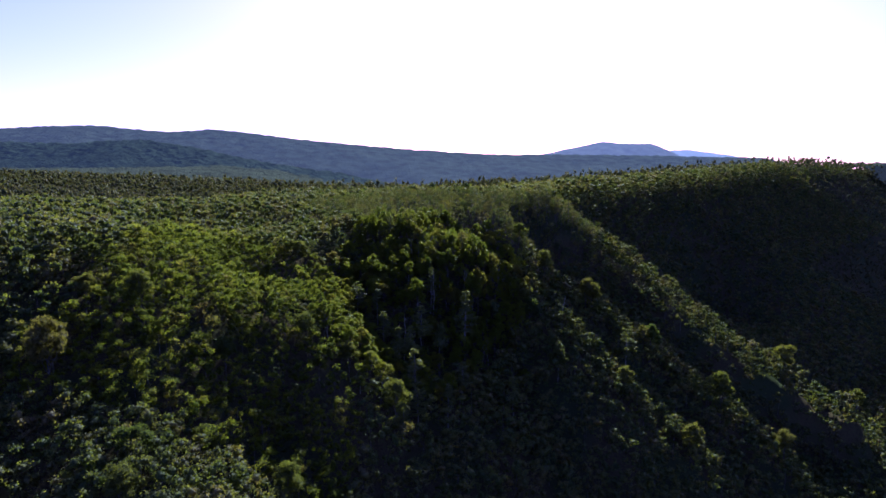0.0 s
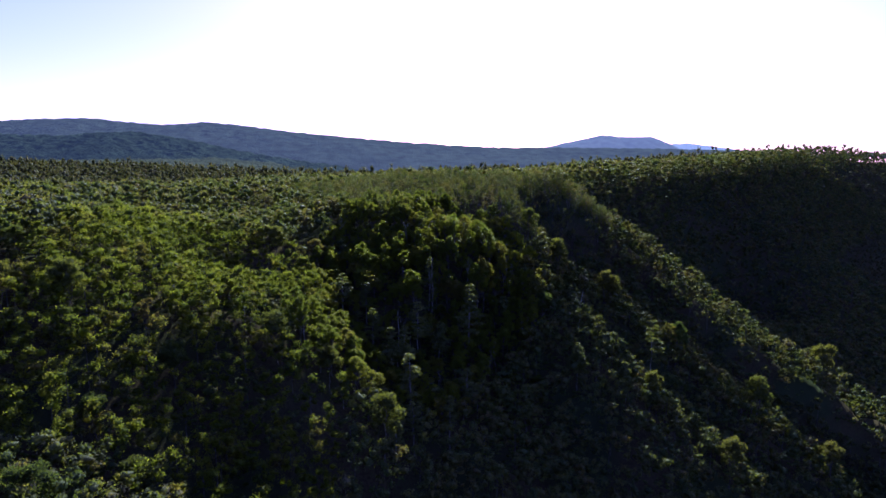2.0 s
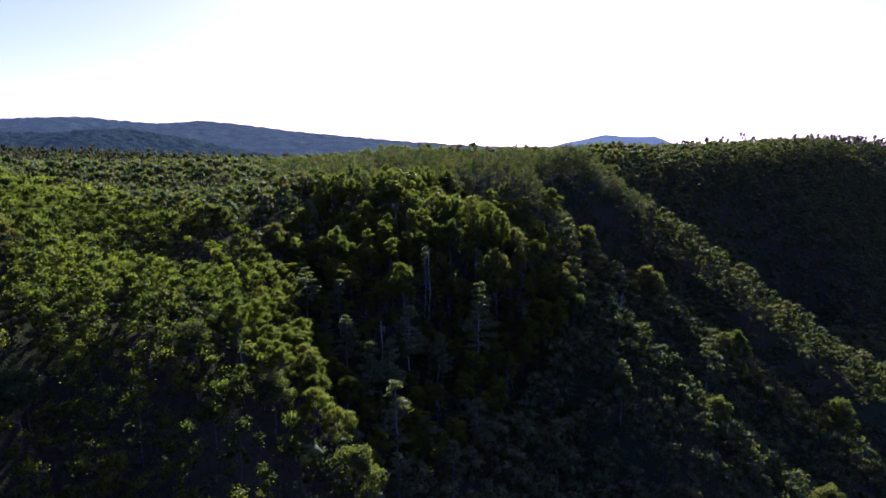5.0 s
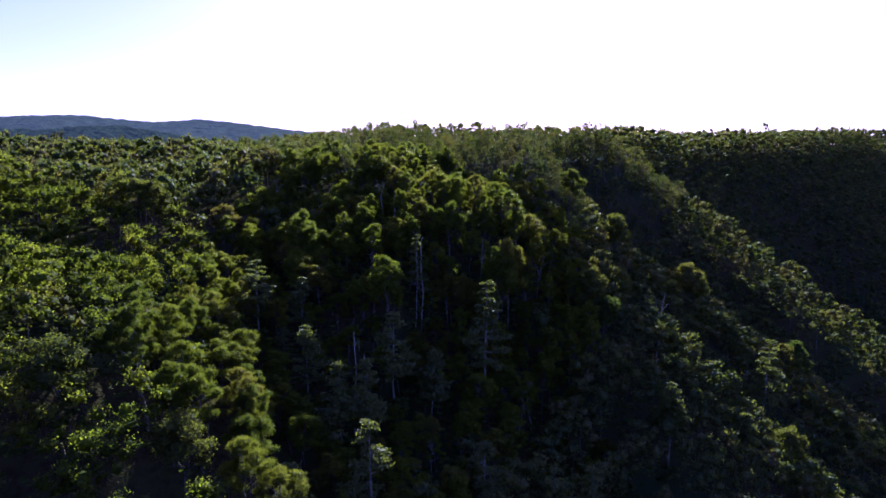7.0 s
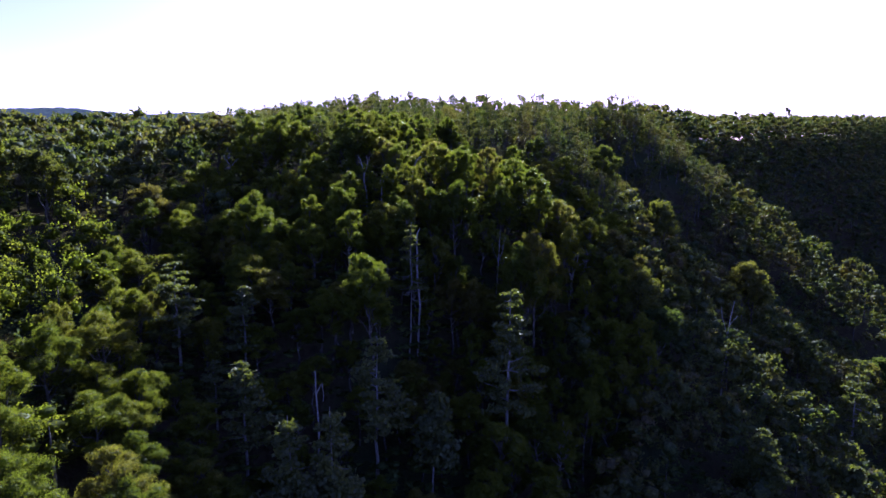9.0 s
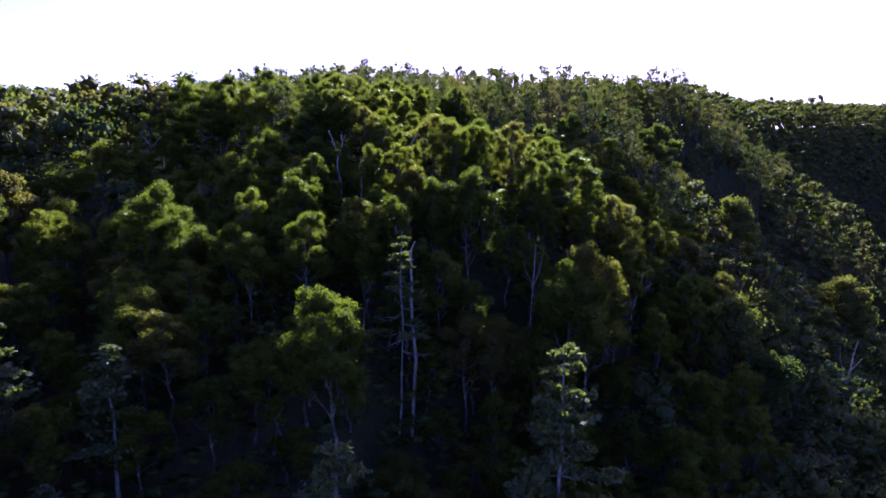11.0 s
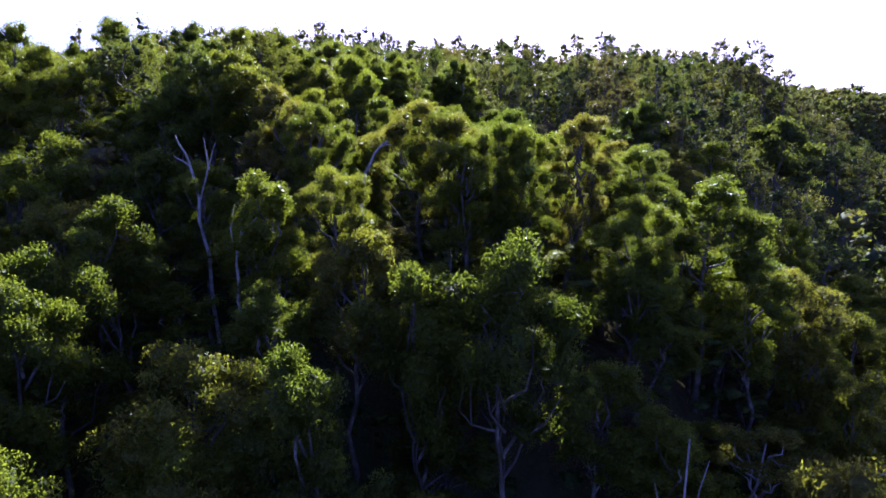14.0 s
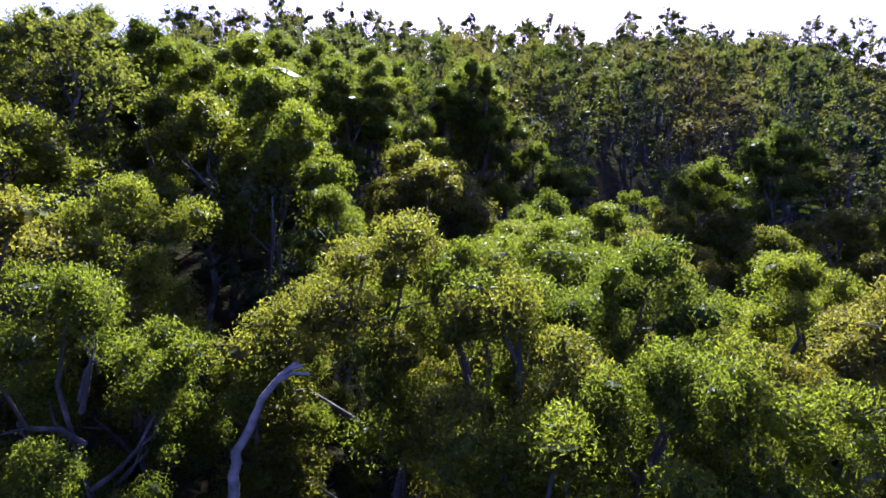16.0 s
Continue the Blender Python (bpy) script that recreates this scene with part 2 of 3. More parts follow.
def unit(v):
    return v / (np.linalg.norm(v, axis=-1, keepdims=True) + 1e-9)


def blades(rng, centres, outward, size, width, droop=0.5, face=0.6, spray=False):
    """One pointed leaf at each centre, or one ragged leafy spray."""
    n = len(centres)
    a = unit(rng.normal(0, 1, (n, 3)) + np.array([0, 0, -droop]))
    nn = unit(rng.normal(0, 1, (n, 3)) + outward * face)
    b = unit(np.cross(a, nn))
    ln, wd = size * rng.uniform(0.7, 1.3, (n, 1)) / 2, width * rng.uniform(0.7, 1.3, (n, 1)) / 2
    if spray:
        u = rng.uniform(0.45, 1.0, (8, n, 1))
        v = np.stack([centres - a * ln * u[0] - b * wd * u[1], centres + a * ln * u[2] - b * wd * u[3], centres + a * ln * u[4] + b * wd * u[5], centres - a * ln * u[6] + b * wd * u[7]], 1)
        return v.reshape(-1, 3), np.arange(4 * n).reshape(n, 4)
    shift = a * ln * rng.uniform(-0.4, 0.4, (n, 1))
    v = np.stack([centres - a * ln, centres + b * wd + shift, centres + a * ln, centres - b * wd + shift], 1)
    return v.reshape(-1, 3), np.arange(4 * n).reshape(n, 4)


def hearts(rng, centres, radii, fine):
    """A solid block in leaf colour added inside each clump to stop light: shaken and rounded."""
    n = len(radii)
    if fine:
        grid = np.array([(i, j, k) for i in (-1, 0, 1) for j in (-1, 0, 1) for k in (-1, 0, 1) if (i, j, k) != (0, 0, 0)], float)
        at = {tuple(g.astype(int)): i for i, g in enumerate(grid)}
        quads = []
        for axis in range(3):
            for side in (-1, 1):
                for u in (-1, 0):
                    for v in (-1, 0):
                        ring = [(u, v), (u + 1, v), (u + 1, v + 1), (u, v + 1)]
                        quads.append([at[tuple(np.insert(q, axis, side))] for q in ring])
    else:
        grid = np.array([(i, j, k) for i in (-1, 1) for j in (-1, 1) for k in (-1, 1)], float)
        quads = [(0, 1, 3, 2), (4, 6, 7, 5), (0, 4, 5, 1), (2, 3, 7, 6), (0, 2, 6, 4), (1, 5, 7, 3)]
    turn = unit(rng.normal(0, 1, (n, 3, 3)))
    shape = unit(np.einsum("vk,nkj->nvj", unit(grid), turn)) * rng.uniform(0.65, 1.1, (n, len(grid), 1)) * np.array([1, 1, 0.85])
    verts = centres[:, None] + shape * radii[:, None, None]
    return verts.reshape(-1, 3), (np.array(quads)[None] + len(grid) * np.arange(n)[:, None, None]).reshape(-1, 4)


def eucalypt(seed, height, radius, limbs, leaves, size, width, crown=0.40, lobes=5, lobe=0.22, open_crown=0.0, sides=6, face=1.5, core=0.15, core_size=2.0, spray=False, fine=True, heart=0.62, subs=1, droop=0.5, arm_sides=5, fill=False):
    """Arrays of one gum tree, foot at the origin: trunk, limbs, leaves. Each limb carries a tuft of rounded leafy lobes."""
    rng = np.random.default_rng(seed)
    lean = rng.normal(0, 0.05, 2) * height
    fork = np.array([lean[0] * 0.6, lean[1] * 0.6, height * rng.uniform(0.34, 0.46)])
    top = np.array([lean[0], lean[1], height * 0.86])
    stem = np.concatenate([bend(rng, (0, 0, -1.0), fork, 5, 0.03), bend(rng, fork, top, 5, 0.07)[1:]])
    r0 = 0.011 * height + 0.02
    trunk = tube(stem, np.linspace(r0, r0 * 0.22, len(stem)) * (1 + 0.5 * np.exp(-np.arange(len(stem)) * 1.5)), sides)
    arms, tufts = [], []
    middle_z, half = height * (crown + 0.93) / 2, height * (0.93 - crown) / 2
    for k in range(limbs):
        # limb ends spread unevenly over a tall dome, from its top to below its waist
        turn = 2.4 * k + rng.uniform(-0.6, 0.6)
        up = 0.95 - 1.55 * (k + 0.5) / limbs + rng.uniform(-0.12, 0.12)
        level = min(1.0, max(0.0, (up + 0.5) / 1.45))
        start = stem[4] + (stem[-1] - stem[4]) * level * 0.8
        reach = radius * math.sqrt(max(0.05, 1 - up * up)) * rng.uniform(0.45, 0.95)
        end = np.array([lean[0] * 0.85 + math.cos(turn) * reach, lean[1] * 0.85 + math.sin(turn) * reach, middle_z + up * half * rng.uniform(0.85, 1.05)])
        line = bend(rng, start, end, 5, 0.08, -0.06)
        arms.append(tube(line, np.linspace(r0 * 0.42, r0 * 0.10, 5), arm_sides))
        tufts.append((end, 1.0))
        if fill:
            tufts.append((line[3], 0.35))
        for _ in range(subs):
            off = unit(rng.normal(0, 1, 3) + np.array([math.cos(turn) * 0.6, math.sin(turn) * 0.6, 0.3]))
            spot = line[3] + off * radius * rng.uniform(0.25, 0.5)
            arms.append(tube(bend(rng, line[2], spot, 4, 0.08), np.linspace(r0 * 0.2, r0 * 0.06, 4), 4))
            tufts.append((spot, 0.75))
    tufts.append((np.array([lean[0], lean[1], middle_z + half * 0.8]), 0.9))
    centre, r = [], []
    for spot, share in tufts:
        for j in range(max(1, round(lobes * share))):
            off = unit(rng.normal(0, 1, 3) + np.array([0, 0, 0.25])) * radius * rng.uniform(0.08, 0.36) * (1 - 0.25 * open_crown)
            centre.append(spot + off * (1, 1, 0.8) * (j > 0))
            r.append(lobe * radius * rng.uniform(0.6, 1.25) * (1 - 0.3 * open_crown))
    centre, r = np.array(centre), np.array(r)
    weight = r ** 2 / (r ** 2).sum()
    pick = rng.choice(len(r), leaves, p=weight)
    way = unit(rng.normal(0, 1, (leaves, 3)) + np.array([0, 0, 0.5]))
    where = centre[pick] + way * (r[pick] * rng.uniform(0.3, 1.15, leaves) ** 0.5)[:, None] * np.where(way[:, 2:] > 0, (1, 1, 0.8), (1, 1, 1.1))
    pieces = [blades(rng, where, way, size, width, droop, face, spray)]
    # larger sprays added inside each lobe so that less light gets through
    k = int(leaves * core)
    if k:
        pick = rng.choice(len(r), k, p=weight)
        inner = unit(rng.normal(0, 1, (k, 3)))
        spot = centre[pick] + inner * (r[pick] * rng.uniform(0.1, 0.75, k))[:, None] * np.array([1, 1, 0.8])
        pieces.append(blades(rng, spot, inner, size * core_size, width * core_size, 0.2, 1.0, True))
    if heart:
        pieces.append(hearts(rng, centre, r * heart, fine))
    return trunk, arms, joined(pieces)


def hoop_pine(seed, height, reach, sides=7, cone=False):
    """Arrays of one tall pine: straight stem, whorls of level boughs tufted towards their ends."""
    rng = np.random.default_rng(seed)
    lean = rng.normal(0, 0.025, 2) * height
    stem = bend(rng, (0, 0, -1.0), (lean[0], lean[1], height), 9, 0.006)
    trunk = tube(stem, np.linspace(0.19 if cone else 0.34, 0.05, 9) * height / 28, sides)
    boughs, spots, ways = [], [], []
    z = height * rng.uniform(0.40, 0.52)
    while z < height - 0.4:
        u = z / height
        at = stem[0] + (stem[-1] - stem[0]) * u
        for k in range(rng.integers(2, 6)):
            turn = rng.uniform(0, 2 * np.pi)
            length = reach * (1.5 * (1.05 - u) * rng.uniform(0.8, 1.05) if cone else min(1.0, 1.9 * (1.04 - u) + 0.12) * rng.uniform(0.5, 1.1))
            end = at + np.array([math.cos(turn) * length, math.sin(turn) * length, length * rng.uniform(-0.12, 0.28)])
            line = bend(rng, at, end, 5, 0.03, -0.14 if cone else -0.05)
            boughs.append(tube(line, np.linspace(0.05 if cone else 0.075, 0.02, 5) * height / 28, 4))
            if rng.random() < (0.12 + 0.88 * (u > 0.70) if cone else 0.88):
                n = int(34 + 60 * length / reach) * (6 if cone else 1)
                t = rng.uniform(0.2, 1.08, n) ** 0.7
                base = at + (end - at) * t[:, None]
                spots.append(base + rng.normal(0, 1, (n, 3)) * np.array([0.42, 0.42, 0.13]) * (0.5 + length / reach) * (0.45 if cone else 1.0))
                ways.append(np.tile([0, 0, 1.0], (n, 1)))
        z += height * rng.uniform(0.025, 0.055)
    size = 0.24 if cone else 1.0
    return trunk, boughs, blades(rng, np.concatenate(spots), np.concatenate(ways), 0.72 * size, 0.42 * size, -0.1, 1.8, True)


# ---- ground: one sheet to the horizon ----


def spread(near_from, near_to, step, far, growth=1.12):
    """Grid lines: even over the near stretch, widening out to the far edges."""
    line = list(np.arange(near_from, near_to + step, step))
    for sign in (-1, 1):
        d, at = step, line[0] if sign < 0 else line[-1]
        while abs(at) < far:
            d *= growth
            at += sign * d
            line.insert(0, at) if sign < 0 else line.append(at)
    return np.array(line)


def sheet(name, xs, ys, height, mat):
    gx, gy = np.meshgrid(xs, ys)
    verts = np.stack([gx, gy, height(gx, gy)], -1).reshape(-1, 3)
    j, i = np.meshgrid(np.arange(len(ys) - 1), np.arange(len(xs) - 1), indexing="ij")
    w = len(xs)
    quads = np.stack([j * w + i, j * w + i + 1, (j + 1) * w + i + 1, (j + 1) * w + i], -1).reshape(-1, 4)
    return mesh_of(name, verts, quads, mat, True)


def rough(x, y, scale, seed=0):
    """A cheap smooth noise, -1 to 1, from crossed waves."""
    v = 0
    for k, (a, w) in enumerate(((0.3, 1.0), (1.9, 1.27), (3.1, 1.71), (4.4, 2.3), (5.3, 3.1))):
        a += seed * 0.77
        v = v + np.sin((x * math.cos(a) + y * math.sin(a)) * w / scale + 1.7 * np.sin((x * math.sin(a) - y * math.cos(a)) * w * 0.6 / scale + k + seed)) / w
    return v / 2.6


tagged(new("ground", sheet("ground", spread(-320, 420, 6.0, 4900), spread(40, 820, 6.0, 4900), lambda x, y: lie(x, y) + 0.5 * rough(x, y, 5.0), soil)), "dark leaf-littered forest floor on the hills", "ground", kind="structure")

# ---- far ranges ----


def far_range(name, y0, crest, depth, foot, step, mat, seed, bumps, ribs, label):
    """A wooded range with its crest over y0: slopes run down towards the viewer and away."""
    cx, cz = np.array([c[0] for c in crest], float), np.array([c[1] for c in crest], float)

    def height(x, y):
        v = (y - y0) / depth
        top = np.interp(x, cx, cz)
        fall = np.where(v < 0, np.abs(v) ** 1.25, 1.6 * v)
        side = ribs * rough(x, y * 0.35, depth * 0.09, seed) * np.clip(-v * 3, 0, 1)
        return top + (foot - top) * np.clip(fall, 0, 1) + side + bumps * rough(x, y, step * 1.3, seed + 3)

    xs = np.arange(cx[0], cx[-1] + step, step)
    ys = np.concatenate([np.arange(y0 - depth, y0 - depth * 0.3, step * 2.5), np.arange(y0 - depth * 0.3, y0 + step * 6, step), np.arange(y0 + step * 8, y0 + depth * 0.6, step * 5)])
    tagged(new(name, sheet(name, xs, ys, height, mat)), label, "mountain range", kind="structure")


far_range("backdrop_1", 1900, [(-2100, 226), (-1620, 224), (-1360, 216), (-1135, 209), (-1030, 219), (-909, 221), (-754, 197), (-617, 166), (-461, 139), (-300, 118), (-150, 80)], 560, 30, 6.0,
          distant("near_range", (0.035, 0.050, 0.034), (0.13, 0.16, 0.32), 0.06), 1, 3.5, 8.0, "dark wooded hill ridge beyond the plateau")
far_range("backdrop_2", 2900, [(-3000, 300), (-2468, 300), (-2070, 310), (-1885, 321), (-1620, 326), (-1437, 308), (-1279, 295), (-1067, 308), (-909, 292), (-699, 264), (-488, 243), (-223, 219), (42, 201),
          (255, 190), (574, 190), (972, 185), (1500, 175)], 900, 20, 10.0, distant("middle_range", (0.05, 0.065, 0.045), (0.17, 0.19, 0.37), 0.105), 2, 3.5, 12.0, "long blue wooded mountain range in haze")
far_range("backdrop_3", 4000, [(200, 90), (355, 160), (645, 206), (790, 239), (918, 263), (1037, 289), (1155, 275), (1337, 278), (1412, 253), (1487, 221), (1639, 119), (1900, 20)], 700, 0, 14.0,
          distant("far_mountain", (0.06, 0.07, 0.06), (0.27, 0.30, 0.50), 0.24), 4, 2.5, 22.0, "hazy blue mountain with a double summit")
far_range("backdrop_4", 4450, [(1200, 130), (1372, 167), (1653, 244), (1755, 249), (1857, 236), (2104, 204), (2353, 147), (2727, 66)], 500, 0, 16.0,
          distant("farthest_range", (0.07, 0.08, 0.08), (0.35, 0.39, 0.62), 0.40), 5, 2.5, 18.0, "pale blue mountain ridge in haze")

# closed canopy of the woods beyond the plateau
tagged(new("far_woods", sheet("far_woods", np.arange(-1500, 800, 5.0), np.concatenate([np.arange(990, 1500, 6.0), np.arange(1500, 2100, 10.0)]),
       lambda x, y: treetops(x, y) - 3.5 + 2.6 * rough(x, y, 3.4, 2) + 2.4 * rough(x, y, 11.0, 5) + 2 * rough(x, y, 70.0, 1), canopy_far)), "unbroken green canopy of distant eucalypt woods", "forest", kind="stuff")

# ---- the wood: landmark trees by the plan (x, y, height of the top) ----
TALL = [(-113, 168, 107), (-73, 130, 82), (-76, 145, 86), (-118, 197, 115), (-125, 214, 123), (-80, 171, 89), (-67, 163, 77), (-101, 200, 115), (-82, 200, 105), (-43, 158, 70),
        (-72, 194, 94), (-68, 227, 106), (-49, 212, 97), (-78, 254, 103), (-51, 227, 89), (-34, 214, 86), (-48, 235, 91), (-67, 256, 101), (-51, 239, 95), (-17, 203, 77),
        (-44, 233, 84), (-36, 226, 82), (-21, 225, 72), (-98, 310, 119), (-65, 276, 116), (-73, 303, 114), (-52, 282, 110), (-80, 329, 120), (-40, 295, 104)]
FACE = [(53, 270, 66), (39, 294, 92), (42, 291, 86), (38, 309, 99), (50, 304, 88), (51, 308, 90), (86, 280, 54), (114, 265, 32), (56, 329, 103), (42, 338, 118),
        (79, 331, 87), (84, 334, 85), (111, 326, 64), (115, 329, 63), (150, 314, 39), (177, 298, 15), (208, 363, 41), (243, 342, 19)]
NEAR = [(-11, 266, 100.8), (-16, 276, 106), (-23, 283, 108), (-33, 279, 109), (-29, 296, 112), (-10, 289, 108), (-2, 288, 109), (2, 290, 110.5), (14, 281, 100), (17, 284, 102),
        (12, 297, 112), (26, 295, 101), (-19, 282, 106), (-17, 292, 111.8), (-6.9, 295.5, 114), (-6, 291, 110.5), (10, 298.5, 109), (-9.9, 284.2, 107.0), (-7.6, 282.6, 107.0), (-12.6, 296, 110.5)]
NOSE = [(-16, 300, 114), (13, 305, 110), (21, 300, 107), (-11, 311, 119), (6.7, 308, 117.5), (17, 314, 114), (25, 338, 120), (-9.6, 304.2, 118.0), (-7.6, 311.5, 114.6), (-7.1, 306.2, 115),
        (1.9, 305.5, 117.3), (10.2, 308, 116.8), (-1.2, 309.8, 118.2), (-0.3, 306.6, 118.2), (2.8, 303.5, 116.6), (0.7, 301.7, 115.9), (8.3, 305.5, 117.2), (5.2, 302.5, 116.6), (-20, 302, 114.2), (-26, 300.7, 115.3),
        (15.6, 310, 115.3), (30, 331.5, 115)]
CREST = [(-41, 323, 124), (-39, 336, 126), (-29, 330, 125), (-17, 318, 125.3), (-27, 330, 126.3), (-28, 318, 123.6), (-49, 340, 126.6), (-34, 345, 128), (-57, 338, 121), (0, 346, 128), (2, 360, 130), (13, 363, 129), (10, 368, 130), (52, 385, 131),
         (-20, 398, 134)]
PINE = [(-37, 257.5, 100, 0), (-28.6, 260, 96, 2), (-9.5, 255.6, 90, 1), (-25, 247, 89.5, 2), (-17.6, 241, 85, 3), (-1.7, 255, 82, 4), (-31, 254, 86, 2), (9.7, 265, 94, 0), (-13.2, 243, 85, 3),
        (-10.7, 227, 79.5, 1), (-22, 222, 72, 1), (-9, 215, 68, 0), (2, 225, 66, 2), (-30, 212, 78, 3), (8, 240, 70, 1), (-14, 205, 68, 2), (30, 247, 62, 3), (75, 277, 60, 4), (96, 310, 68, 0), (53, 270, 70, 2),
        (-5.7, 274.5, 103.5, 5)]

rng = np.random.default_rng(11)


def place_mesh(pieces, name, mat, smooth=True):
    return mesh_of(name, *joined(pieces), mat, smooth)


def gum_kind(seed, height, radius, limbs, leaves, size, width, label, mat=leaf_near, **more):
    """One gum tree with its parts, built once; its mesh stands 1:1 at the given height."""
    trunk, arms, crown = eucalypt(seed, height, radius, limbs, leaves, size, width, **more)
    tree = new("eucalypt_tree")
    skin = pale_bark if label == OPEN and mat == leaf_near else bark
    part("trunk", mesh_of("trunk", *trunk, skin, True), tree)
    step = max(1, len(arms) // limbs)
    for k in range(0, len(arms), step):
        part("limb", place_mesh(arms[k:k + step], "limb", skin), tree)
    part("crown", mesh_of("crown", *crown, mat, True), tree)
    tree["tall"] = height
    return tagged(tree, label, "tree", "eucalypts on the hill")


def choose(n):
    """Any of n kinds; of four the last, the open-crowned one, is rare."""
    return int(rng.integers(n)) if n < 4 else int(rng.choice(4, p=(0.32, 0.32, 0.3, 0.06)))


def pine_kind(seed, height, reach, cone=False):
    trunk, boughs, crown = hoop_pine(seed, height, reach, cone=cone)
    tree = new("hoop_pine")
    part("trunk", mesh_of("trunk", *trunk, pine_bark, True), tree)
    for bough in boughs:
        part("bough", mesh_of("bough", *bough, pine_bark, True), tree)
    part("crown", mesh_of("crown", *crown, leaf_pine), tree)
    tree["tall"] = height
    return tagged(tree, "tall hoop pine with pale straight trunk and tufted boughs", "tree", "pines in the gully")


def stand(kind, used, x, y, top, turn, girth=1.0):
    """Sets one tree of a kind with its foot on the ground and its top at the given height."""
    foot = float(lie(x, y))
    k = max(0.45, (top - foot) / kind["tall"])
    wide = girth * (0.5 + 0.5 * k)
    m = Matrix.Translation((x, y, foot)) @ Matrix.Rotation(turn, 4, "Z")
    first = kind not in used
    used.add(kind)
    ob = kind if first else copy_thing(kind, m)
    ob.matrix_basis = m @ Matrix.Diagonal((wide, wide, k, 1))
    return ob


used = set()
DENSE = "eucalypt with pale forked trunk and dense billowing green crown"
OPEN = "slender eucalypt with open airy crown and bare pale limbs"
MID = "eucalypt with rounded olive green crown on the wooded slope"
close_kinds = [gum_kind(25 + k, h, r, n, 46000, 0.105, 0.034, DENSE, crown=0.42, lobes=6, lobe=0.24, core=0.06, core_size=1.5, heart=0.5, face=1.2) for k, (h, r, n) in enumerate(((16, 2.5, 10), (15, 2.8, 9), (17, 2.3, 11)))]
near_kinds = [gum_kind(21 + k, h, r, n, 24000, 0.14, 0.055, DENSE, crown=0.48, lobes=5, lobe=0.25, core=0.06, core_size=1.6, heart=0.60) for k, (h, r, n) in enumerate(((16, 3.0, 10), (17, 2.8, 10), (15, 3.2, 10)))]
near_kinds.append(gum_kind(24, 17, 3.0, 9, 13000, 0.14, 0.055, OPEN, open_crown=0.6, crown=0.44, lobes=4, heart=0.35))
crest_kinds = [gum_kind(31 + k, h, r, n, 7000, 0.20, 0.085, OPEN, leaf_mid, open_crown=0.55, crown=0.50, lobes=5, lobe=0.32, core=0.0, heart=0.25, fill=True) for k, (h, r, n) in enumerate(((17, 3.2, 8), (18, 2.9, 9), (17, 2.6, 7)))]
mid_kinds = [gum_kind(41 + k, h, r, n, 6000, 0.30, 0.17, MID, leaf_mid, crown=0.52, lobes=3, lobe=0.36, face=2.2, core=0.0, heart=0.66, spray=True) for k, (h, r, n) in enumerate(((16, 3.5, 9), (17, 3.2, 9), (15, 3.7, 9)))]
mid_kinds.append(gum_kind(44, 17, 3.0, 8, 3500, 0.32, 0.18, OPEN, leaf_mid, open_crown=0.6, crown=0.44, heart=0.4, spray=True))
pine_kinds = [pine_kind(51, 28, 5.2), pine_kind(52, 26, 5.2), pine_kind(53, 22, 3.6), pine_kind(54, 18, 2.9), pine_kind(55, 14, 2.4), pine_kind(56, 18, 4.2, True)]

taken = []
for x, y, top in NEAR + NOSE:
    kinds = close_kinds if abs(x) < 18 and y > 294 else near_kinds
    stand(kinds[int(rng.integers(3))], used, x, y, top, rng.uniform(0, 6.28), rng.uniform(0.9, 1.1)), taken.append((x, y))
for x, y, top in CREST:
    stand(crest_kinds[int(rng.integers(3))], used, x, y, top, rng.uniform(0, 6.28), rng.uniform(0.9, 1.15)), taken.append((x, y))
for x, y, top in TALL + FACE:
    stand(mid_kinds[choose(4)], used, x, y, top, rng.uniform(0, 6.28), rng.uniform(0.95, 1.25)), taken.append((x, y))
for x, y, top, k in PINE:
    stand(pine_kinds[k], used, x, y, top, rng.uniform(0, 6.28)), taken.append((x, y))


def scatter(x0, x1, y0, y1, step):
    """Plan points on a shaken grid, clear of the trees that stand already."""
    gx, gy = np.meshgrid(np.arange(x0, x1, step), np.arange(y0, y1, step))
    gx = gx + (np.arange(gx.shape[0]) % 2)[:, None] * step / 2
    at = np.stack([gx, gy], -1).reshape(-1, 2)
    return at + rng.uniform(-0.38, 0.38, at.shape) * step


def clear_of(at, others, gap):
    others = np.array(others)
    keep = np.ones(len(at), bool)
    for k in range(0, len(at), 2000):
        d = np.linalg.norm(at[k:k + 2000, None] - others[None], axis=2).min(1)
        keep[k:k + 2000] = d > gap
    return at[keep]


def height_over(x, y):
    """Tree heights: uneven, and low in the gully."""
    h = 17.4 + rng.normal(0, 1.0, np.shape(x)) - np.abs(rng.normal(0, 1.5, np.shape(x)))
    return np.maximum(4.5, h - 8.0 * gully(x, y))


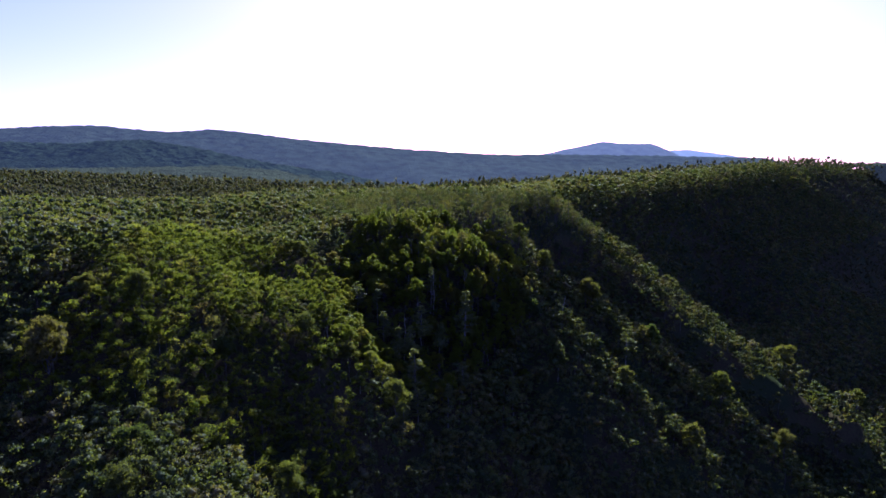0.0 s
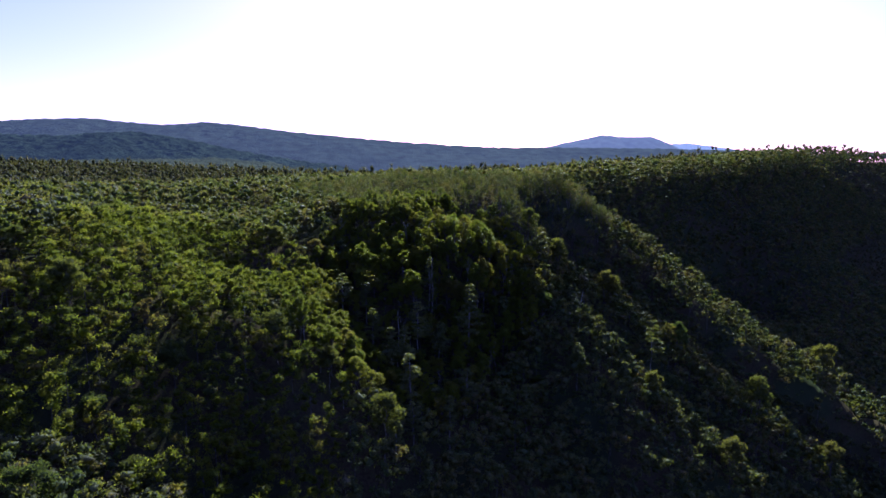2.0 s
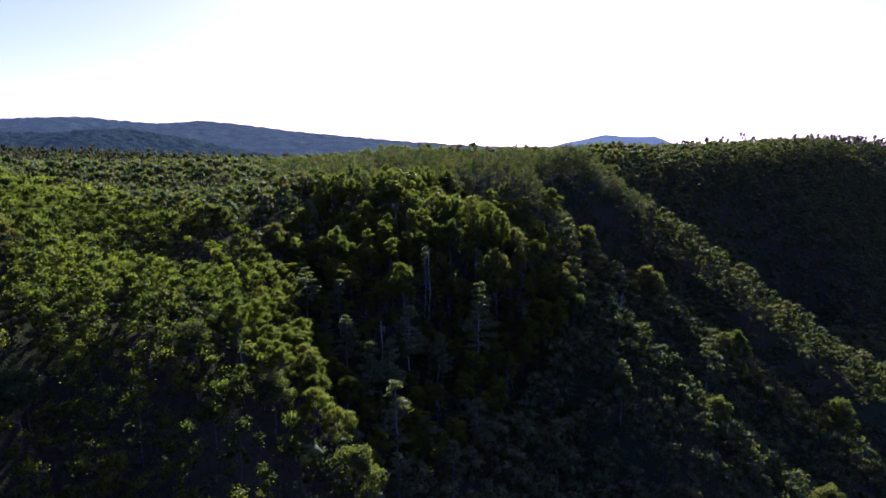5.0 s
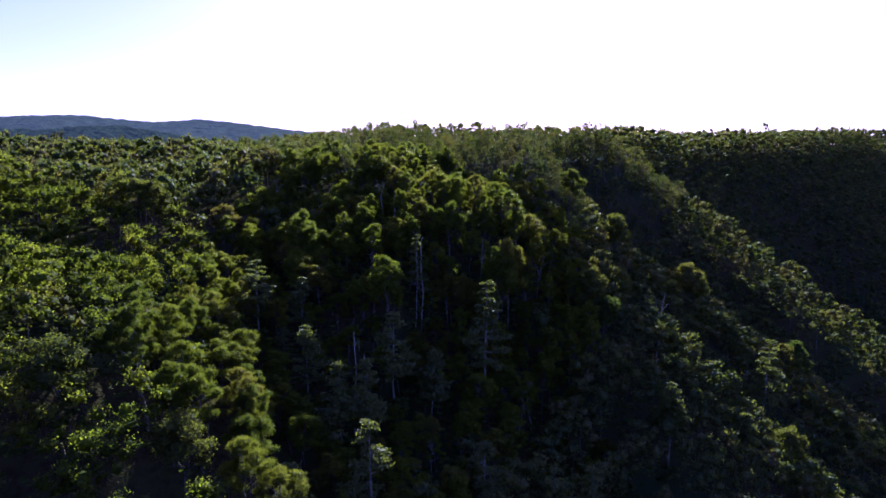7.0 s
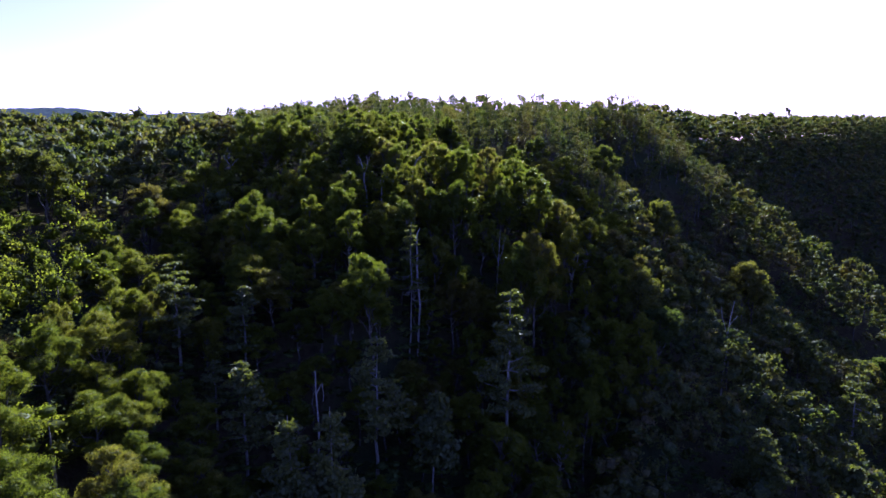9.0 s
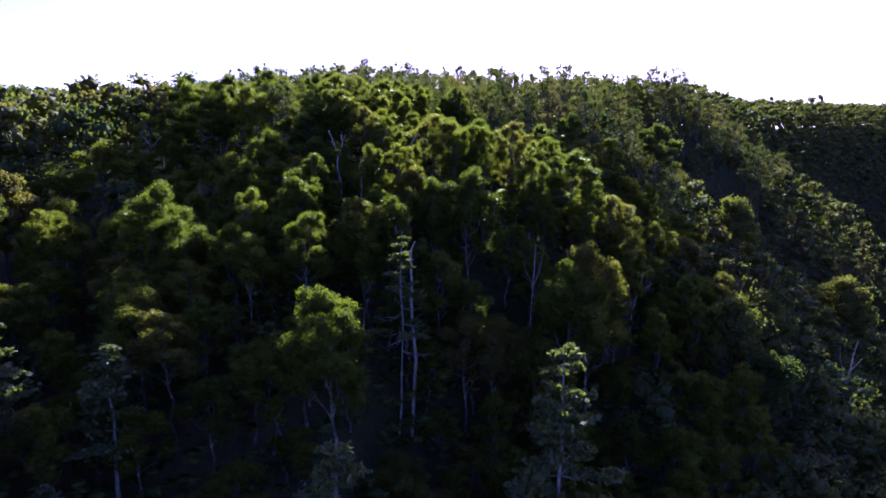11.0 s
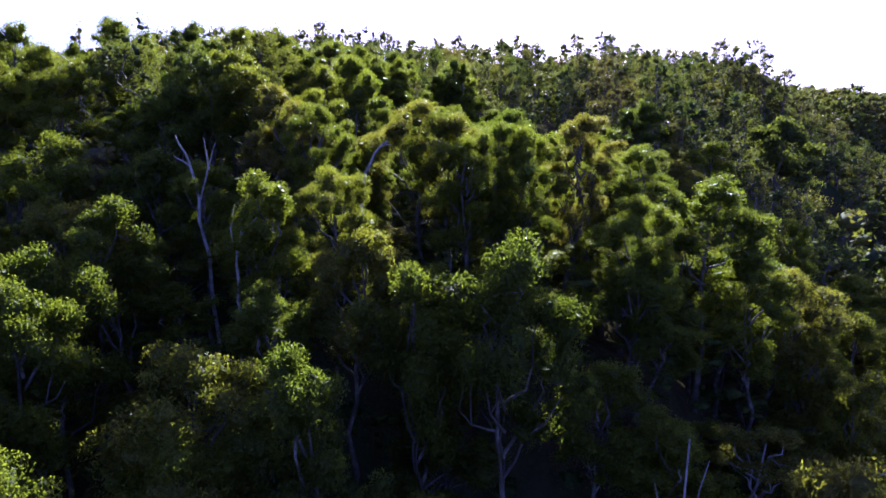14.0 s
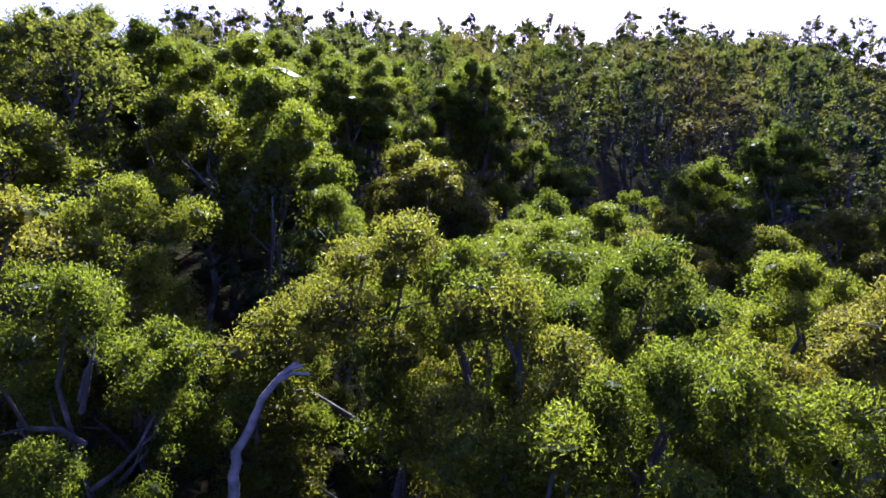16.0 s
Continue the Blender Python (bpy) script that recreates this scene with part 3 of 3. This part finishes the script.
# near wood, tree by tree: by the nose of the hill and along the gully that leads up to it
spots = clear_of(scatter(-80, 85, 215, 375, 4.9), taken, 3.6)
tops = treetops(spots[:, 0], spots[:, 1])
far_off = np.sqrt(spots[:, 0] ** 2 + np.maximum(0, np.maximum(235 - spots[:, 1], spots[:, 1] - 292)) ** 2 + (116 - tops) ** 2)
for rank, k in enumerate(np.argsort(far_off)[:275]):
    x, y = spots[k]
    top = float(lie(x, y) + height_over(x, y))
    _, p = along(x, y)
    if abs(x) < 11 and 284 < y < 313:
        top = min(top, 108.5 if y < 304 else 110.5)  # under the flight line
    if math.hypot(x + 5.2, y - 271) < 8:
        top = min(top, float(lie(x, y)) + 9.5)  # low round the bare pine
    if math.hypot(x, y - 306) < 13:
        kinds = close_kinds
    elif far_off[k] < 62:
        kinds = near_kinds
    elif p < 12 and rng.random() < 0.5:
        kinds = crest_kinds
    else:
        kinds = mid_kinds
    stand(kinds[choose(len(kinds))], used, x, y, top, rng.uniform(0, 6.28), rng.uniform(0.85, 1.2))
    taken.append((x, y))

# young trees under the tall ones where the hill's nose is passed closest
low_spots = clear_of(scatter(-32, 34, 262, 312, 5.4), taken, 1.4)
for x, y in low_spots:
    kinds = close_kinds if y > 292 and abs(x) < 16 else near_kinds
    young = stand(kinds[int(rng.integers(3))], used, x, y, float(lie(x, y)) + rng.uniform(7.2, 10.5), rng.uniform(0, 6.28), rng.uniform(1.0, 1.4))
    young.name = "eucalypt_sapling"
    tagged(young, "young bushy green eucalypt under the taller trees", "sapling", "saplings under the trees")

# ---- the wood farther off: joined foliage with its stems ----


def stock(seed, leaves, size, width, stem_sides, limbs=7, boughs=False, **more):
    """A light tree for the joined woods, 16 m tall; boughs: with all its limbs."""
    trunk, arms, crown = eucalypt(seed, 16, 3.3 if not boughs else 2.9, limbs, leaves, size, width, sides=stem_sides, arm_sides=3, **more)
    if boughs:
        return crown, joined([trunk, *arms])
    return crown, (tube([(0, 0, -1), (0.1, 0, 7), (0, 0.1, 12)], (0.22, 0.15, 0.06), stem_sides) if stem_sides else None)


def wood(name, kinds, at, heights, girth, mat, label, stem_each=6):
    crowns, stems = [], []
    turns, pick = rng.uniform(0, 6.28, len(at)), rng.integers(0, len(kinds), len(at))
    feet = lie(at[:, 0], at[:, 1])
    for (x, y), z, h, a, k, g in zip(at, feet, heights, turns, pick, girth):
        c, s = math.cos(a), math.sin(a)
        turn = np.array([[c * g, s * g, 0], [-s * g, c * g, 0], [0, 0, h / 16]])
        (v, q), stem = kinds[k]
        crowns.append((v @ turn + (x, y, z), q))
        if stem is not None and len(crowns) % stem_each == 0:
            stems.append((stem[0] @ turn + (x, y, z), stem[1]))
    tagged(new(name, place_mesh(crowns, name, mat, True)), label, "forest", kind="stuff")
    if stems:
        tagged(new(name + "_stems", place_mesh(stems, name + "_stems", bark)), "pale trunks standing under the forest canopy", "tree trunks", kind="stuff")


dense = [stock(100 + k, 1350, 0.23, 0.11, 5, limbs=8, boughs=True, fill=True, lobes=3, lobe=0.36, face=2.0, core=0.0, spray=True, fine=False, subs=0, heart=0.42) for k in range(6)]
fine = [stock(60 + k, 200, 0.62, 0.42, 4, limbs=7, lobes=1, lobe=0.50, face=2.6, core=0.0, spray=True, fine=False, subs=0, heart=0.76) for k in range(8)]
middle = [stock(90 + k, 76, 0.95, 0.66, 4, limbs=4, lobes=1, lobe=0.56, face=2.6, core=0.0, spray=True, fine=False, subs=0, heart=0.82) for k in range(8)]
coarse = [stock(70 + k, 26, 1.2, 0.9, 0, limbs=2, lobes=1, lobe=0.66, crown=0.22, face=2.6, core=0.0, spray=True, fine=False, subs=0, heart=0.82) for k in range(10)]
lush = [stock(120 + k, 520, 0.36, 0.20, 4, limbs=7, lobes=2, lobe=0.42, face=2.4, core=0.0, spray=True, fine=False, subs=0, heart=0.68) for k in range(6)]
low = [stock(80 + k, 12, 1.2, 0.95, 0, limbs=3, lobes=1, lobe=0.5, crown=0.10, core=0.0, spray=True, fine=False, subs=0) for k in range(5)]

at = np.concatenate([scatter(-330, 330, 60, 400, 5.3), scatter(50, 420, 400, 560, 5.9), scatter(-160, 50, 400, 520, 5.9), scatter(150, 560, 560, 760, 6.2)])
s, p = along(at[:, 0], at[:, 1])
at = at[(at[:, 1] < 560) | (np.abs(p) < 60)]
z = treetops(at[:, 0], at[:, 1])
seen = (np.abs(at[:, 0]) < 0.78 * at[:, 1] + 25) & (at[:, 1] > 1.28 * (150 - z) + 10)
at_end = (np.abs(at[:, 0]) < 9) & (at[:, 1] > 278) & (at[:, 1] < 312)
near_line = (np.abs(at[:, 0]) < 22) & (at[:, 1] > 258) & (at[:, 1] < 312)
seen = seen & ~at_end & ~near_line
close = np.sqrt(at[:, 0] ** 2 + np.maximum(0, at[:, 1] - 291) ** 2) < 115
ahead = (at[:, 1] > 296) & (at[:, 1] < 405) & (np.abs(at[:, 0]) < 0.8 * (at[:, 1] - 280) + 6)
left = (at[:, 0] > -122) & (at[:, 0] < -28) & (at[:, 1] > 160) & (at[:, 1] < 276) & ~ahead
spur_s, spur_p = along(at[:, 0], at[:, 1])
close |= (spur_s > 15) & (spur_s < 112) & (spur_p > 5) & (spur_p < 120)
close &= ~left & ~ahead
OLIVE = "dense olive green eucalypt forest covering the hillside"
for name, kinds, where, mat, label in (("crest_forest", dense, ahead, leaf_far, "open olive green eucalypt forest along the hill crest"), ("slope_forest", lush, left, leaf_sunlit_slope, "eucalypt forest on the steep slope, sunlight painted into its yellow-green leaves"),
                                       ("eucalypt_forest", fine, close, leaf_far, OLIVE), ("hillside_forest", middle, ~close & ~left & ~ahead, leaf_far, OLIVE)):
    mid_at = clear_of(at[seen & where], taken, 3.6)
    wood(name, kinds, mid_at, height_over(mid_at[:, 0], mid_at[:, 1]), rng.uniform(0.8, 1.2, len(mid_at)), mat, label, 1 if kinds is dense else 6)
bare = np.concatenate([at[~seen & ~at_end & ~near_line][::4], scatter(-330, 330, -90, 60, 8.0)])
wood("valley_forest", coarse, bare, height_over(bare[:, 0], bare[:, 1]), rng.uniform(1.4, 2.1, len(bare)), leaf_far, "green forest on the valley floor")

at = np.concatenate([scatter(-600, 600, 400, 690, 6.8), scatter(-950, 950, 690, 1050, 9.2)])
s, p = along(at[:, 0], at[:, 1])
stocked = ((at[:, 0] > 50) & (at[:, 0] < 420) & (at[:, 1] < 560)) | ((np.abs(at[:, 0] + 55) < 105) & (at[:, 1] < 520)) | ((at[:, 0] > 150) & (at[:, 0] < 560) & (at[:, 1] < 760) & (at[:, 1] > 560) & (np.abs(p) < 60))
at = at[(np.abs(at[:, 0]) < 0.76 * at[:, 1] + 20) & ~stocked]
at = at[~((along(at[:, 0], at[:, 1])[1] < -60) & (at[:, 0] > 60)) | (rng.random(len(at)) < 0.55)]
wood("plateau_forest", coarse, at, height_over(at[:, 0], at[:, 1]) + rng.normal(0, 2.4, len(at)) * (1 - 0.6 * (at[:, 1] > 1050)), rng.uniform(0.62, 1.0, len(at)) * (1 + (at[:, 1] > 690) * 0.2 + (at[:, 1] > 1050) * 0.6), leaf_plateau, "dense green eucalypt forest over the plateau")

at = np.concatenate([scatter(-140, 330, 150, 480, 7.2), scatter(-250, -140, 180, 420, 7.0), scatter(100, 600, 480, 800, 5.5), scatter(300, 900, 800, 1150, 7.0)])
s, p = along(at[:, 0], at[:, 1])
at = at[(np.abs(at[:, 0]) < 0.76 * at[:, 1] + 10) & ((at[:, 1] < 480) | (np.abs(p) < 40)) & ~((np.abs(at[:, 0]) < 10) & (at[:, 1] > 282) & (at[:, 1] < 313))]
brow = scatter(20, 640, 380, 1000, 3.9)
s, p = along(brow[:, 0], brow[:, 1])
p = p + 24 / (1 + np.exp(-np.clip((s - 62) / 16, -40, 40)))
at = np.concatenate([at, brow[(p > -24) & (p < 10)]])
wood("undergrowth", low, at, rng.uniform(5.0, 9.5, len(at)), rng.uniform(0.7, 1.05, len(at)), leaf_low, "dark green shrubs and saplings under the trees")

# young trees that close the steep slope between the tall trunks
at = np.concatenate([scatter(32, 140, 286, 400, 7.0), scatter(-160, -40, 140, 262, 6.4)])
at = clear_of(at, taken, 1.2)
wood("sapling_thicket", fine, at, rng.uniform(7.0, 12.0, len(at)), rng.uniform(0.6, 0.9, len(at)), leaf_far, "thicket of young green eucalypts on the steep slope")
bushes = [stock(110 + k, 520, 0.21, 0.10, 0, limbs=5, lobes=2, lobe=0.40, crown=0.08, core=0.0, spray=True, fine=False, subs=0, heart=0.7) for k in range(6)]
at = scatter(-48, 48, 236, 332, 4.3)
wood("understorey", bushes, at, rng.uniform(5.0, 9.0, len(at)), rng.uniform(0.75, 1.15, len(at)), leaf_low, "dark green bushes filling the slope under the trees")

# ---- dead trees ----


def snag(x, y, top, lines, girth):
    """A bleached dead tree: crooked stem and broken arms, as lines from the foot up."""
    foot = float(lie(x, y))
    tree = new("dead_tree")
    tree.location = (x, y, foot)
    g = np.random.default_rng(int(abs(x * 7 + y)))
    tall = top - foot
    for k, line in enumerate(lines):
        pts = np.array(line, float) * (1, 1, tall)
        smooth = np.concatenate([bend(g, a, b, 4, 0.03)[(0 if i == 0 else 1):] for i, (a, b) in enumerate(zip(pts[:-1], pts[1:]))])
        part("trunk" if k == 0 else "branch", mesh_of("limb", *tube(smooth, np.linspace(girth, girth * 0.35, len(smooth)) * (1.0 if k == 0 else 0.45), 7), dead_wood, True), tree)
    tagged(tree, "bare bleached dead tree with broken crooked branches", "dead tree", "dead trees")


snag(-6.2, 304.6, 114.2, [[(0, 0, -0.03), (-0.1, 0, 0.4), (-0.1, 0, 0.76), (0.0, 0, 0.83), (0.42, 0, 0.88), (0.7, 0, 0.93), (1.2, 0, 0.975), (1.6, 0, 1.0)], [(1.1, 0, 0.967), (1.5, 0, 0.982), (1.9, 0, 0.978)], [(1.45, 0, 0.99), (1.75, 0, 0.995)]], 0.17)
snag(-4.5, 276.2, 102.2, [[(0, 0, -0.03), (0.1, 0, 0.6), (0.0, 0, 0.86), (0.08, 0, 0.96), (0.5, 0, 1.0)], [(0.02, 0, 0.9), (-0.25, 0.1, 0.94)]], 0.2)
snag(-16, 247, 88, [[(0, 0, -0.03), (0.1, 0, 0.5), (0, 0, 1.0)], [(0.05, 0, 0.86), (0.8, 0, 0.93), (0.9, 0, 0.82)]], 0.2)
snag(-16, 298.5, 114.5, [[(0.6, 0, -0.03), (0.6, 0, 0.5), (0.2, 0, 0.74), (-0.4, 0.2, 0.9), (-1.0, 0, 1.0)], [(0.25, 0.1, 0.74), (0.9, 0, 0.88), (1.4, 0, 0.97)], [(-0.4, 0.2, 0.88), (-1.2, 0, 0.92)], [(0.9, 0, 0.86), (0.7, 0, 0.99)]], 0.14)
snag(-11.8, 292.5, 110.6, [[(0, 0, -0.03), (0.1, 0, 0.6), (0.0, 0, 0.8), (0.3, 0, 0.9), (1.2, 0, 0.97)], [(0.1, 0, 0.82), (-0.2, 0, 0.93), (0.1, 0, 1.02)], [(0.3, 0, 0.9), (0.5, 0, 1.0)]], 0.11)
snag(10.3, 286.6, 100.5, [[(0, 0, -0.03), (-0.3, 0, 0.5), (0.2, 0, 1.0)], [(0, 0, 0.7), (-1.3, 0, 0.9)], [(0, 0, 0.75), (1.2, 0, 0.95)]], 0.12)
snag(26, 297, 95, [[(0, 0, -0.03), (0.2, 0, 0.5), (1.6, 0, 1.0)], [(0.3, 0, 0.6), (-1.5, 0, 0.9)], [(0.8, 0, 0.75), (3.0, 0, 0.85)], [(0.2, 0, 0.55), (-0.6, 0, 0.98)]], 0.16)
snag(60, 300, 84, [[(0, 0, -0.03), (0.4, 0, 0.6), (1.5, 0, 1.0)], [(0.4, 0, 0.62), (-1.2, 0, 0.95)], [(0.8, 0, 0.75), (2.5, 0, 0.85)]], 0.2)
snag(-47, 262, 96, [[(0, 0, -0.03), (0, 0, 0.7), (-0.8, 0, 1.0)], [(0, 0, 0.72), (1.4, 0, 0.9)]], 0.2)
